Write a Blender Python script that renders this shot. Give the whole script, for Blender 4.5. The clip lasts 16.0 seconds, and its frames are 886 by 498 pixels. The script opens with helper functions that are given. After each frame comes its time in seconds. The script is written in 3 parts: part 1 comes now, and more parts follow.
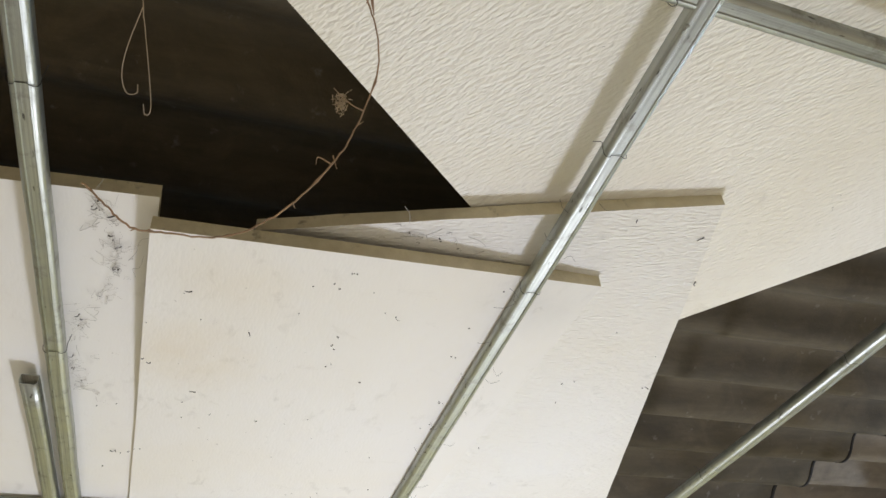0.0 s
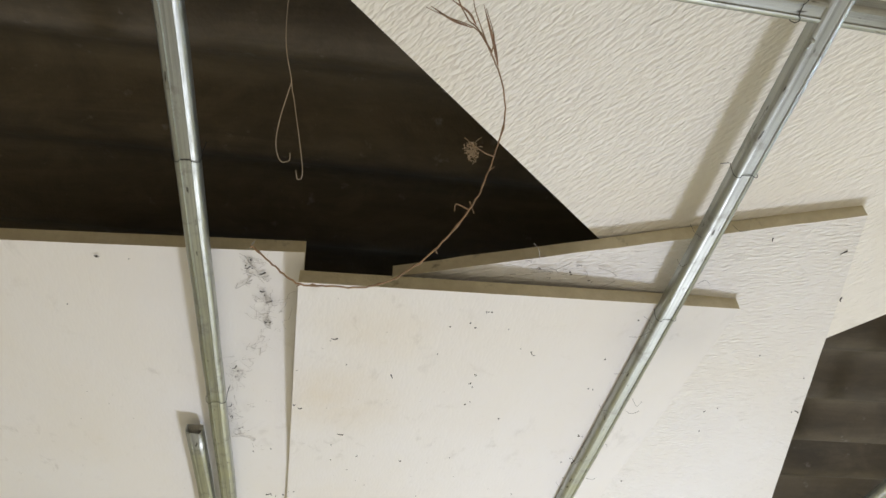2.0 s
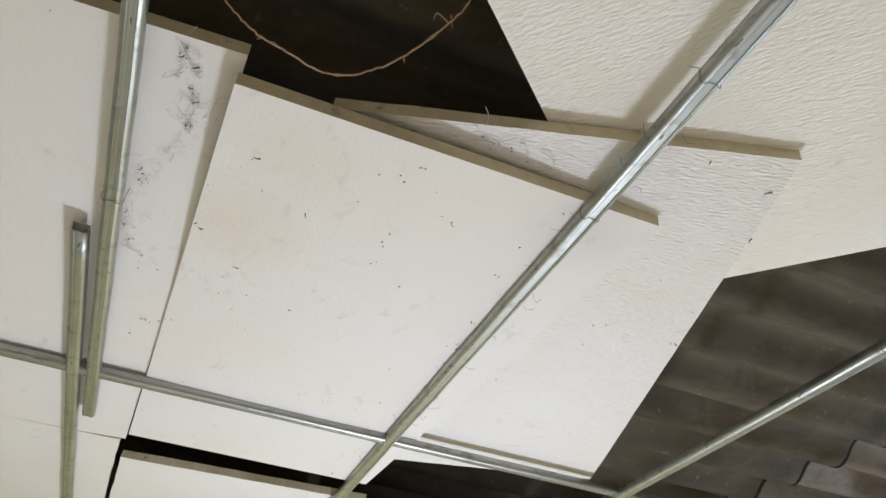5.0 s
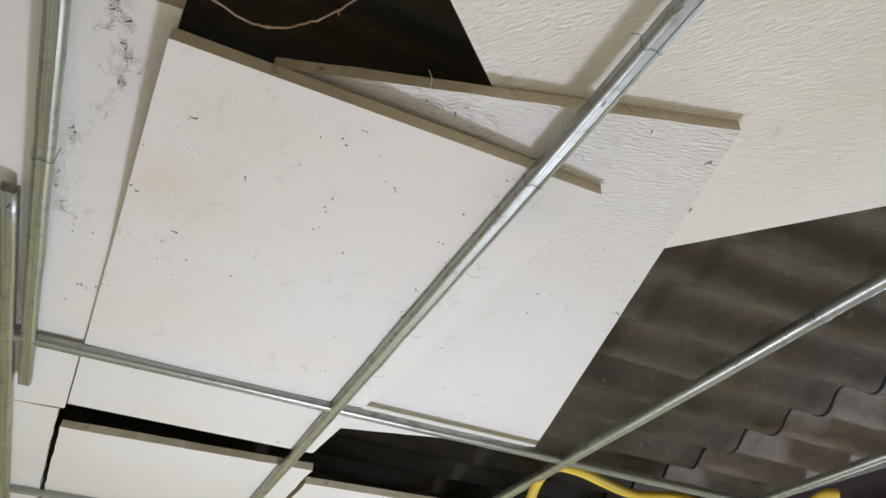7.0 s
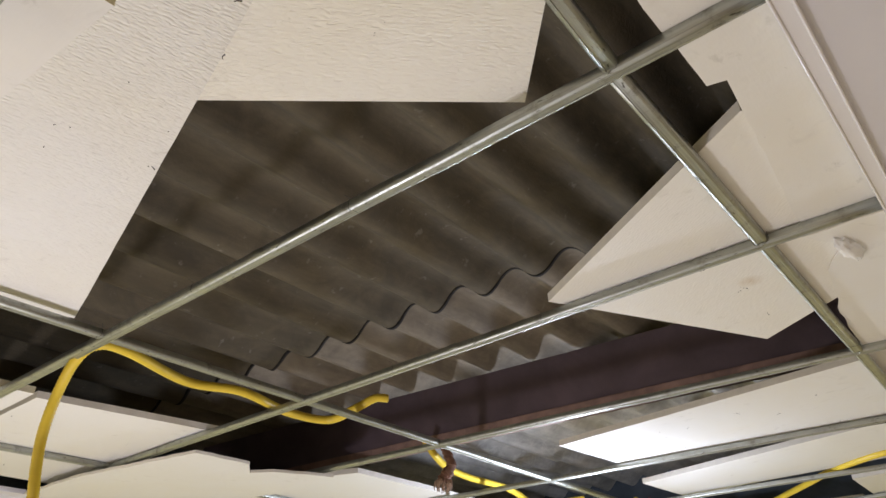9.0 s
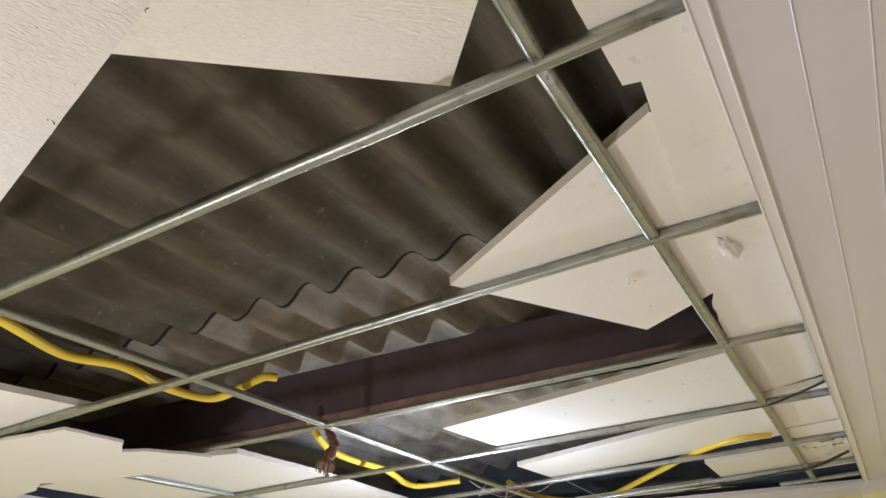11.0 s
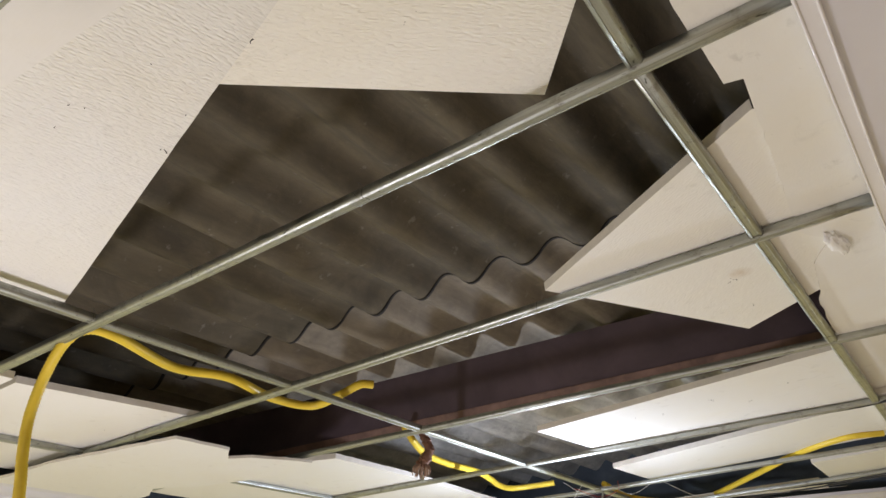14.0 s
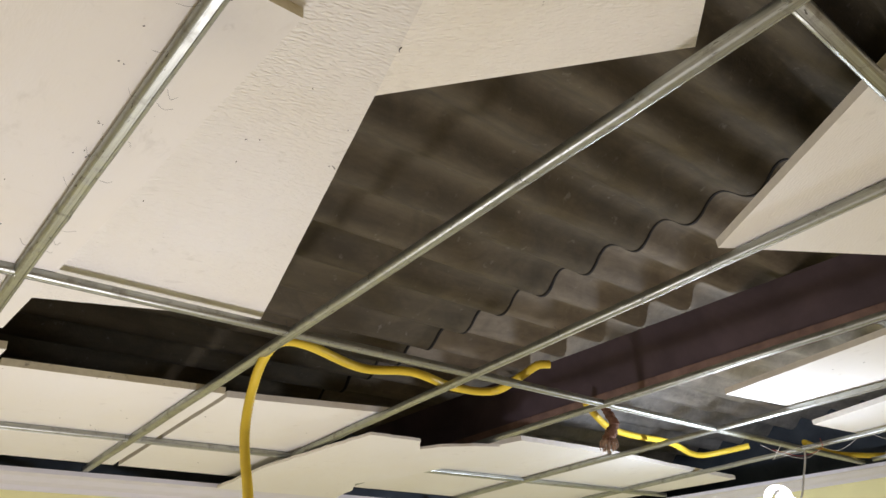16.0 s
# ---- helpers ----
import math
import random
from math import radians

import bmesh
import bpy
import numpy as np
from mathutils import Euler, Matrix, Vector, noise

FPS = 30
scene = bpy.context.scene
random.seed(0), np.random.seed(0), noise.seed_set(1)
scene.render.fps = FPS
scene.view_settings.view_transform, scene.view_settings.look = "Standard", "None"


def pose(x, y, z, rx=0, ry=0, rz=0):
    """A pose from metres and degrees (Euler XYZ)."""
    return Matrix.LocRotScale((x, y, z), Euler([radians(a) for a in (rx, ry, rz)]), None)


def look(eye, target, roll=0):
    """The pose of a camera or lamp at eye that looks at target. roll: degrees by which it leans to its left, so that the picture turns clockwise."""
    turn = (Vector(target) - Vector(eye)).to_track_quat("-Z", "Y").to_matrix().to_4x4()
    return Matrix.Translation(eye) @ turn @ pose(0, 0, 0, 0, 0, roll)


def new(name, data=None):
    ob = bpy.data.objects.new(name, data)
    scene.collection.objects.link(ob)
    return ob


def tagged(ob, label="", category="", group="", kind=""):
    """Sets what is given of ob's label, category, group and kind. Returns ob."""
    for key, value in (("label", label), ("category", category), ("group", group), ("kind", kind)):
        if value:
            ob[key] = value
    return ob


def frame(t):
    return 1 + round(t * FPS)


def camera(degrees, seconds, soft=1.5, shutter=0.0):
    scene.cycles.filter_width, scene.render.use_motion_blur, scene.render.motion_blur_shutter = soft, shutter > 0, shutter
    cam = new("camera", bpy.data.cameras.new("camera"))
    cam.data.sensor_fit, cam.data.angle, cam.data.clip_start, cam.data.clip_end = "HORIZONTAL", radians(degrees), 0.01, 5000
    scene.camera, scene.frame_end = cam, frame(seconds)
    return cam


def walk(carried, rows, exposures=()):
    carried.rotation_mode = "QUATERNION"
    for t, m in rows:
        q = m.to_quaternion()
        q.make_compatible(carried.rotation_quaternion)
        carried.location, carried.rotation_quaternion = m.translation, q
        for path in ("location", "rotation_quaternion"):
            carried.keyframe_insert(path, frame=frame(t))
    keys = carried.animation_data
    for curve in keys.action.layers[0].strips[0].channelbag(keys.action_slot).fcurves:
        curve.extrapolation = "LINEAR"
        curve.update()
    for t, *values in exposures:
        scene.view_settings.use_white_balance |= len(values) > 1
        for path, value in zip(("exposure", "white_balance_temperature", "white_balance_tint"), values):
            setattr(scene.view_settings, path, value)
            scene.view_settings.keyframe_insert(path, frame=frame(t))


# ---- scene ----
cam = camera(61.0, 16.0)
PATH = [
    (0, (1.595, -0.356, 1.994), (0.157, 0.163, 3.283), -4.8),
    (0.5, (1.61, -0.38, 1.991), (0.176, -0.094, 3.354), -4.4),
    (1, (1.609, -0.386, 1.983), (0.159, -0.166, 3.343), -3.0),
    (1.5, (1.607, -0.384, 1.981), (0.16, -0.172, 3.345), -1.9),
    (2, (1.611, -0.384, 1.98), (0.172, -0.167, 3.352), -1.5),
    (2.5, (1.605, -0.379, 1.978), (0.165, -0.116, 3.341), -0.1),
    (3, (1.588, -0.358, 1.976), (0.168, 0.071, 3.318), 1.2),
    (3.5, (1.569, -0.361, 1.972), (0.167, 0.214, 3.277), 1.9),
    (4, (1.54, -0.412, 1.95), (0.106, 0.156, 3.223), 3.0),
    (6.5, (1.519, -0.386, 1.921), (-0.014, 0.109, 3.106), 5.9),
    (7, (1.52, -0.381, 1.923), (0.034, 0.256, 3.1), 3.3),
    (7.5, (1.52, -0.352, 1.918), (0.187, 0.609, 3.058), 0.8),
    (8, (1.535, -0.291, 1.905), (0.37, 0.922, 2.987), -1.4),
    (8.5, (1.561, -0.187, 1.883), (0.461, 1.115, 2.929), -2.2),
    (9, (1.563, -0.117, 1.885), (0.501, 1.237, 2.905), -2.0),
    (9.5, (1.536, -0.115, 1.867), (0.582, 1.339, 2.856), -1.9),
    (10, (1.518, -0.148, 1.861), (0.669, 1.373, 2.844), -2.5),
    (12.5, (1.513, -0.162, 1.887), (0.714, 1.396, 2.854), -4.8),
    (13, (1.496, -0.171, 1.881), (0.613, 1.341, 2.849), -3.2),
    (13.5, (1.485, -0.178, 1.879), (0.54, 1.288, 2.859), -2.5),
    (14, (1.494, -0.186, 1.886), (0.514, 1.254, 2.87), -3.1),
    (14.5, (1.501, -0.193, 1.883), (0.494, 1.223, 2.874), -4.1),
    (15, (1.491, -0.19, 1.888), (0.437, 1.196, 2.873), -4.9),
    (15.5, (1.484, -0.198, 1.885), (0.36, 1.139, 2.859), -4.8),
    (16, (1.482, -0.222, 1.876), (0.199, 0.966, 2.846), -4.9),
]
walk(cam, [(t, look(eye, target, roll)) for t, eye, target, roll in PATH], exposures=[(0, 0.22, 6350, 20), (4.0, 0.15, 6250, 20), (6.5, 0.03, 6100, 23), (7.5, 0.02, 6150, 22), (8.5, -0.02, 6750, 26), (10.0, 0.05, 6950, 25), (13.0, 0.05, 6950, 25), (16, -0.03, 7150, 24)])

# ---- light ----
world = bpy.data.worlds.new("world")
scene.world = world
world.use_nodes = True
world.node_tree.nodes["Background"].inputs[0].default_value = (0.55, 0.6, 0.7, 1)
world.node_tree.nodes["Background"].inputs[1].default_value = 0.02


def bulb_light(name, place, watts, colour, radius):
    d = bpy.data.lights.new(name, "POINT")
    d.energy, d.color, d.shadow_soft_size = watts, colour, radius
    ob = new(name, d)
    ob.location = place
    return ob


def fill_panel(name, place, watts, colour):
    d = bpy.data.lights.new(name, "AREA")
    d.shape, d.size, d.size_y, d.energy, d.color = "RECTANGLE", 0.6, 0.3, watts, colour
    ob = new(name, d)
    ob.location = place
    return ob


bulb_light("room_bulb_light", (-0.10, 0.33, 1.20), 50, (0.83, 0.91, 1.0), 0.13)
bulb_light("spiral_bulb_light", (0.076, 2.67, 2.27), 37, (0.62, 0.80, 1.0), 0.04)
# Unseen panels shining down, added as warm fill bounced off the floor.
fill_panel("fill_light_a", (2.45, 2.2, 2.585), 38, (1.0, 0.90, 0.64))
fill_panel("fill_light_b", (2.45, -1.2, 2.585), 38, (1.0, 0.90, 0.64))


# ---- materials ----
def material(name):
    m = bpy.data.materials.new(name)
    m.use_nodes = True
    nt = m.node_tree
    return m, nt, nt.nodes["Principled BSDF"]


def node(nt, kind, **inputs):
    n = nt.nodes.new(kind)
    for k, v in inputs.items():
        n.inputs[k.replace("_", " ")].default_value = v
    return n


def coords(nt, scale=(1, 1, 1), turn=(0, 0, 0)):
    tc, mp = nt.nodes.new("ShaderNodeTexCoord"), nt.nodes.new("ShaderNodeMapping")
    mp.inputs["Scale"].default_value = scale
    mp.inputs["Rotation"].default_value = turn
    nt.links.new(tc.outputs["Object"], mp.inputs["Vector"])
    return mp.outputs["Vector"]


def noise_tex(nt, vec, scale, detail=4, rough=0.55, distortion=0.0):
    n = node(nt, "ShaderNodeTexNoise", Scale=scale, Detail=detail, Roughness=rough, Distortion=distortion)
    nt.links.new(vec, n.inputs["Vector"])
    return n.outputs["Fac"]


def ramp(nt, fac, stops):
    r = nt.nodes.new("ShaderNodeValToRGB")
    e = r.color_ramp.elements
    while len(e) < len(stops):
        e.new(0.5)
    for s, (p, c) in zip(e, stops):
        s.position, s.color = p, (*c, 1) if len(c) == 3 else c
    nt.links.new(fac, r.inputs["Fac"])
    return r.outputs["Color"]


def mix(nt, fac, a, b, mode="MIX"):
    m = nt.nodes.new("ShaderNodeMix")
    m.data_type, m.blend_type = "RGBA", mode
    for sock, v in ((m.inputs["Factor"], fac), (m.inputs["A"], a), (m.inputs["B"], b)):
        if isinstance(v, bpy.types.NodeSocket):
            nt.links.new(v, sock)
        else:
            sock.default_value = v if isinstance(v, float) else (*v, 1)
    return m.outputs["Result"]


def bump(nt, bsdf, height, strength, distance, before=None):
    b = node(nt, "ShaderNodeBump", Strength=strength, Distance=distance)
    nt.links.new(height, b.inputs["Height"])
    if before is not None:
        nt.links.new(before, b.inputs["Normal"])
    nt.links.new(b.outputs["Normal"], bsdf.inputs["Normal"])
    return b.outputs["Normal"]


def board_material(name, base, relief, stain=0.25, marks=()):
    """Embossed white foam-board: fine wrinkles along the board, faint yellowing and grime."""
    m, nt, p = material(name)
    fine = coords(nt, (1, 1, 1))
    wr = noise_tex(nt, coords(nt, (84, 250, 90)), 1.0, 1, 0.45, 0.35)
    big = noise_tex(nt, fine, 2.2, 5, 0.6, 0.4)
    tint = ramp(nt, big, [(0.35, base), (0.72, (base[0] * 0.985, base[1] * 0.96, base[2] * 0.90))])
    grime = ramp(nt, noise_tex(nt, fine, 9.0, 8, 0.72, 1.2), [(0.60, (0, 0, 0)), (0.80, (1, 1, 1))])
    soft = node(nt, "ShaderNodeMath")
    soft.operation = "MULTIPLY"
    nt.links.new(grime, soft.inputs[0])
    soft.inputs[1].default_value = stain
    col = mix(nt, soft.outputs[0], tint, (0.42, 0.39, 0.33))
    speck = ramp(nt, noise_tex(nt, fine, 120.0, 2, 0.5), [(0.735, (0, 0, 0)), (0.76, (1, 1, 1))])
    patch = ramp(nt, noise_tex(nt, fine, 5.0, 3, 0.5), [(0.52, (0, 0, 0)), (0.66, (0.8, 0.8, 0.8))])
    col = mix(nt, mix(nt, 1.0, speck, patch, "MULTIPLY"), col, (0.13, 0.11, 0.09))
    smear = ramp(nt, noise_tex(nt, coords(nt, (1.0, 1.7, 1.0)), 19.0, 5, 0.6, 0.5), [(0.58, (0, 0, 0)), (0.82, (0.5, 0.5, 0.5))])
    where = ramp(nt, noise_tex(nt, fine, 3.6, 3, 0.5), [(0.50, (0, 0, 0)), (0.66, (1, 1, 1))])
    col = mix(nt, mix(nt, 1.0, smear, where, "MULTIPLY"), col, (0.24, 0.215, 0.17))
    for (mx, my), radius, colour, strength in marks:
        away = node(nt, "ShaderNodeVectorMath")
        away.operation = "DISTANCE"
        nt.links.new(fine, away.inputs[0])
        away.inputs[1].default_value = (mx, my, 0)
        fade = node(nt, "ShaderNodeMapRange", From_Min=0.0, From_Max=radius, To_Min=strength, To_Max=0.0)
        nt.links.new(away.outputs["Value"], fade.inputs["Value"])
        patchy = node(nt, "ShaderNodeMath")
        patchy.operation = "MULTIPLY"
        nt.links.new(fade.outputs["Result"], patchy.inputs[0])
        nt.links.new(noise_tex(nt, fine, 1.6 / radius, 5, 0.65), patchy.inputs[1])
        col = mix(nt, patchy.outputs[0], col, colour)
    nt.links.new(col, p.inputs["Base Color"])
    p.inputs["Roughness"].default_value = 0.66
    h = ramp(nt, wr, [(0.28, (0, 0, 0)), (0.50, (0.6, 0.6, 0.6)), (0.72, (1, 1, 1))])
    n1 = bump(nt, p, h, relief, 0.0026)
    bump(nt, p, noise_tex(nt, fine, 14.0, 3), 0.25, 0.006, n1)
    return m


M_TEX = board_material("embossed_board", (0.86, 0.84, 0.77), 0.62, 0.12)
M_SMOOTH = board_material("smooth_board", (0.79, 0.78, 0.75), 0.05, 0.28)
M_STAINED = board_material("stained_board", (0.77, 0.76, 0.732), 0.07, 0.30, [((0.285, -0.06), 0.13, (0.66, 0.54, 0.34), 0.75), ((0.05, -0.52), 0.12, (0.45, 0.44, 0.42), 0.6), ((0.10, -0.10), 0.10, (0.70, 0.60, 0.42), 0.5)])
M_FAINT = board_material("faint_board", (0.82, 0.81, 0.775), 0.20, 0.15, [((0.204, 0.376), 0.03, (0.50, 0.36, 0.20), 1.0)])
M_WORN = board_material("worn_board", (0.79, 0.78, 0.745), 0.75, 0.30)


def edge_material():
    m, nt, p = material("foam_edge_shaded")
    v = coords(nt)
    # Tan tone puts the warm shade of the near edges into white foam.
    c = ramp(nt, noise_tex(nt, v, 45.0, 5, 0.65), [(0.3, (0.58, 0.52, 0.35)), (0.7, (0.70, 0.64, 0.46))])
    d = ramp(nt, noise_tex(nt, v, 28.0, 6, 0.7), [(0.60, (0, 0, 0)), (0.72, (0.7, 0.7, 0.7))])
    nt.links.new(mix(nt, d, c, (0.16, 0.13, 0.09)), p.inputs["Base Color"])
    p.inputs["Roughness"].default_value = 0.85
    bump(nt, p, noise_tex(nt, v, 220.0, 3), 0.5, 0.002)
    return m


M_EDGE = edge_material()


def steel_material(name, base, rough, metal=1.0):
    m, nt, p = material(name)
    v = coords(nt, (3, 60, 60))
    streak = noise_tex(nt, v, 1.0, 5, 0.65)
    blot = noise_tex(nt, coords(nt), 26.0, 5, 0.7)
    c = ramp(nt, streak, [(0.3, tuple(0.66 * b for b in base)), (0.7, base)])
    lines = noise_tex(nt, coords(nt, (1.5, 420, 420)), 1.0, 3, 0.6)
    c = mix(nt, ramp(nt, lines, [(0.50, (0, 0, 0)), (0.70, (0.6, 0.6, 0.6))]), c, tuple(0.45 * b for b in base))
    c = mix(nt, ramp(nt, blot, [(0.54, (0, 0, 0)), (0.74, (0.8, 0.8, 0.8))]), c, (0.20, 0.19, 0.155))
    specks = ramp(nt, noise_tex(nt, coords(nt, (40, 160, 160)), 1.0, 2, 0.5), [(0.68, (0, 0, 0)), (0.74, (0.85, 0.85, 0.85))])
    c = mix(nt, specks, c, (0.06, 0.055, 0.045))
    nt.links.new(c, p.inputs["Base Color"])
    p.inputs["Metallic"].default_value = metal
    r = ramp(nt, blot, [(0.3, (rough - 0.08,) * 3), (0.75, (rough + 0.2,) * 3)])
    nt.links.new(r, p.inputs["Roughness"])
    n1 = bump(nt, p, noise_tex(nt, coords(nt, (12, 90, 90)), 1.0, 4), 0.35, 0.0015)
    bump(nt, p, lines, 0.35, 0.0008, n1)
    return m


M_STEEL = steel_material("galvanised_steel", (0.49, 0.51, 0.475), 0.40)


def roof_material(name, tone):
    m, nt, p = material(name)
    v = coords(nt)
    # Dirt streaks along the ridges also paint part of their light and shade.
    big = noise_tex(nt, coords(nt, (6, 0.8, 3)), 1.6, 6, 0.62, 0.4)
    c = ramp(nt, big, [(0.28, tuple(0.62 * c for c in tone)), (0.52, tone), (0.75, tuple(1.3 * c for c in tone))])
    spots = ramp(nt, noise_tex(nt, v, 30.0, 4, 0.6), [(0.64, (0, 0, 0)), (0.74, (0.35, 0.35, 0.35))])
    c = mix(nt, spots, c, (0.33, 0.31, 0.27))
    dust_light = ramp(nt, noise_tex(nt, coords(nt, (24, 2.2, 5)), 1.0, 7, 0.7, 0.5), [(0.46, (0, 0, 0)), (0.72, (0.42, 0.42, 0.42))])
    c = mix(nt, dust_light, c, tuple(1.9 * k for k in tone))
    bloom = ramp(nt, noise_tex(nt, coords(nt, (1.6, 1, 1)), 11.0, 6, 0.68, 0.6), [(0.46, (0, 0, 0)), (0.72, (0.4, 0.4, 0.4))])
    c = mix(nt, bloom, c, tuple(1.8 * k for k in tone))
    soot_shade = ramp(nt, noise_tex(nt, coords(nt, (6, 3.5, 4)), 1.0, 7, 0.7, 1.0), [(0.48, (0, 0, 0)), (0.72, (0.6, 0.6, 0.6))])
    c = mix(nt, soot_shade, c, tuple(0.5 * k for k in tone))
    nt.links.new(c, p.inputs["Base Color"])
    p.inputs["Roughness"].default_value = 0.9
    n1 = bump(nt, p, noise_tex(nt, v, 160.0, 4), 0.35, 0.002)
    bump(nt, p, noise_tex(nt, v, 20.0, 4), 0.3, 0.006, n1)
    return m


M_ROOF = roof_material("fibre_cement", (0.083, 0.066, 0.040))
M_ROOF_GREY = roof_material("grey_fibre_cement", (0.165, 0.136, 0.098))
# Paler copy for sheets beyond the beam, lamplight put into its tone.
M_ROOF_LAMPLIT = roof_material("lamplit_fibre_cement", (0.46, 0.445, 0.42))


def plain_material(name, base, rough, var=0.12, scale=6.0, relief=0.15, metal=0.0, fine=120.0):
    m, nt, p = material(name)
    v = coords(nt)
    c = ramp(nt, noise_tex(nt, v, scale, 6, 0.65, 0.3), [(0.3, tuple(b * (1 - var) for b in base)), (0.7, tuple(min(1, b * (1 + var)) for b in base))])
    nt.links.new(c, p.inputs["Base Color"])
    p.inputs["Roughness"].default_value, p.inputs["Metallic"].default_value = rough, metal
    bump(nt, p, noise_tex(nt, v, fine, 3), relief, 0.0015)
    return m


M_BEAM = plain_material("maroon_primer", (0.100, 0.072, 0.084), 0.45, 0.3, 5.0)
M_RUST = plain_material("rusty_flange", (0.24, 0.150, 0.125), 0.7, 0.35, 12.0)
M_PVC = plain_material("white_pvc", (0.68, 0.67, 0.72), 0.32, 0.03, 3.0, 0.05)
M_GLOSS = plain_material("glossy_plastic", (0.77, 0.76, 0.79), 0.14, 0.02, 3.0, 0.02)
M_YELLOWWALL = plain_material("yellow_wall", (0.80, 0.76, 0.40), 0.7, 0.06, 3.0, 0.3)
M_WALL = plain_material("pale_wall", (0.75, 0.73, 0.68), 0.75, 0.06, 2.0, 0.3)
M_DARKWALL = plain_material("dark_unseen_wall", (0.20, 0.17, 0.14), 0.6, 0.25, 3.0, 0.2)
# Dark blue tone puts the gloom of the unlit roof space into the wall.
M_RAWWALL_DIM = plain_material("dim_raw_masonry", (0.085, 0.105, 0.128), 0.9, 0.3, 5.0, 0.6, 0.0, 60.0)
M_FLOOR = plain_material("grey_floor", (0.50, 0.49, 0.46), 0.5, 0.12, 3.0, 0.2)
M_CONDUIT = plain_material("yellow_conduit", (0.78, 0.56, 0.05), 0.38, 0.10, 9.0, 0.05)
M_STEM = plain_material("dry_stem", (0.30, 0.20, 0.12), 0.8, 0.35, 60.0, 0.4)
M_WIRE = plain_material("thin_wire", (0.34, 0.27, 0.19), 0.6, 0.25, 40.0)
M_BLACKWIRE = plain_material("black_cable", (0.02, 0.02, 0.022), 0.5, 0.2, 20.0)
M_WHITEWIRE = plain_material("white_cable", (0.7, 0.7, 0.7), 0.5, 0.1, 20.0)
M_DEBRIS = plain_material("dark_debris", (0.05, 0.045, 0.04), 0.9, 0.4, 80.0)
M_LAPSHADE = plain_material("lap_shade_black", (0.014, 0.012, 0.010), 0.95, 0.4, 60.0)
M_WEB = plain_material("grey_web", (0.42, 0.40, 0.37), 0.95, 0.4, 50.0)
M_FOAM = plain_material("brown_sleeve", (0.16, 0.075, 0.045), 0.75, 0.5, 30.0, 0.6)
M_FRAY = plain_material("frayed_strips", (0.30, 0.19, 0.13), 0.7, 0.5, 60.0, 0.6)
M_LEAF = plain_material("dry_leaf_brown", (0.30, 0.19, 0.12), 0.8, 0.35, 50.0, 0.4)
M_SEED = plain_material("dry_seed", (0.42, 0.33, 0.22), 0.9, 0.3, 80.0, 0.4)
M_REDWIRE = plain_material("red_wire_plastic", (0.5, 0.03, 0.02), 0.5, 0.1, 20.0)
M_TORN = plain_material("torn_foam", (0.70, 0.66, 0.58), 0.9, 0.06, 40.0, 0.35, 0.0, 90.0)
M_FLAP = plain_material("fresh_foam", (0.84, 0.83, 0.80), 0.9, 0.04, 40.0, 0.35, 0.0, 90.0)
M_CAP = plain_material("lamp_base", (0.80, 0.80, 0.78), 0.4, 0.05, 10.0)
M_GLOW, nt_, p_ = material("lit_lamp_tube")
p_.inputs["Emission Color"].default_value = (0.95, 0.97, 1, 1)
p_.inputs["Emission Strength"].default_value = 6.0


# ---- building helpers ----
def part(name, bm, mat, parent=None, label="", smooth=False):
    """Link a bmesh as one mesh object, under a thing where one is given."""
    me = bpy.data.meshes.new(name)
    bmesh.ops.recalc_face_normals(bm, faces=bm.faces)
    bm.to_mesh(me)
    bm.free()
    for k in (mat if isinstance(mat, (list, tuple)) else (mat,)):
        me.materials.append(k)
    if smooth:
        for f in me.polygons:
            f.use_smooth = True
    ob = new(name, me)
    if parent is not None:
        ob.parent = parent
    if label:
        tagged(ob, label)
    return ob


def empty(name, place=(0, 0, 0)):
    ob = new(name)
    ob.location = place
    return ob


def box(bm, x0, x1, y0, y1, z0, z1, bevel=0.0):
    g = bmesh.ops.create_cube(bm, size=1.0)
    for v in g["verts"]:
        v.co = Vector(((x0 + x1) / 2 + v.co.x * (x1 - x0), (y0 + y1) / 2 + v.co.y * (y1 - y0), (z0 + z1) / 2 + v.co.z * (z1 - z0)))
    if bevel:
        es = {e for v in g["verts"] for e in v.link_edges}
        bmesh.ops.bevel(bm, geom=list(es), offset=bevel, segments=2, affect="EDGES")


def smooth_path(points, n):
    """Catmull-Rom through the points."""
    P = [Vector(p) for p in points]
    P = [2 * P[0] - P[1]] + P + [2 * P[-1] - P[-2]]
    out = []
    for i in range(1, len(P) - 2):
        for k in range(n):
            t = k / n
            a, b, c, d = P[i - 1], P[i], P[i + 1], P[i + 2]
            out.append(0.5 * (2 * b + (c - a) * t + (2 * a - 5 * b + 4 * c - d) * t * t + (3 * b - a - 3 * c + d) * t ** 3))
    return out + [P[-2]]


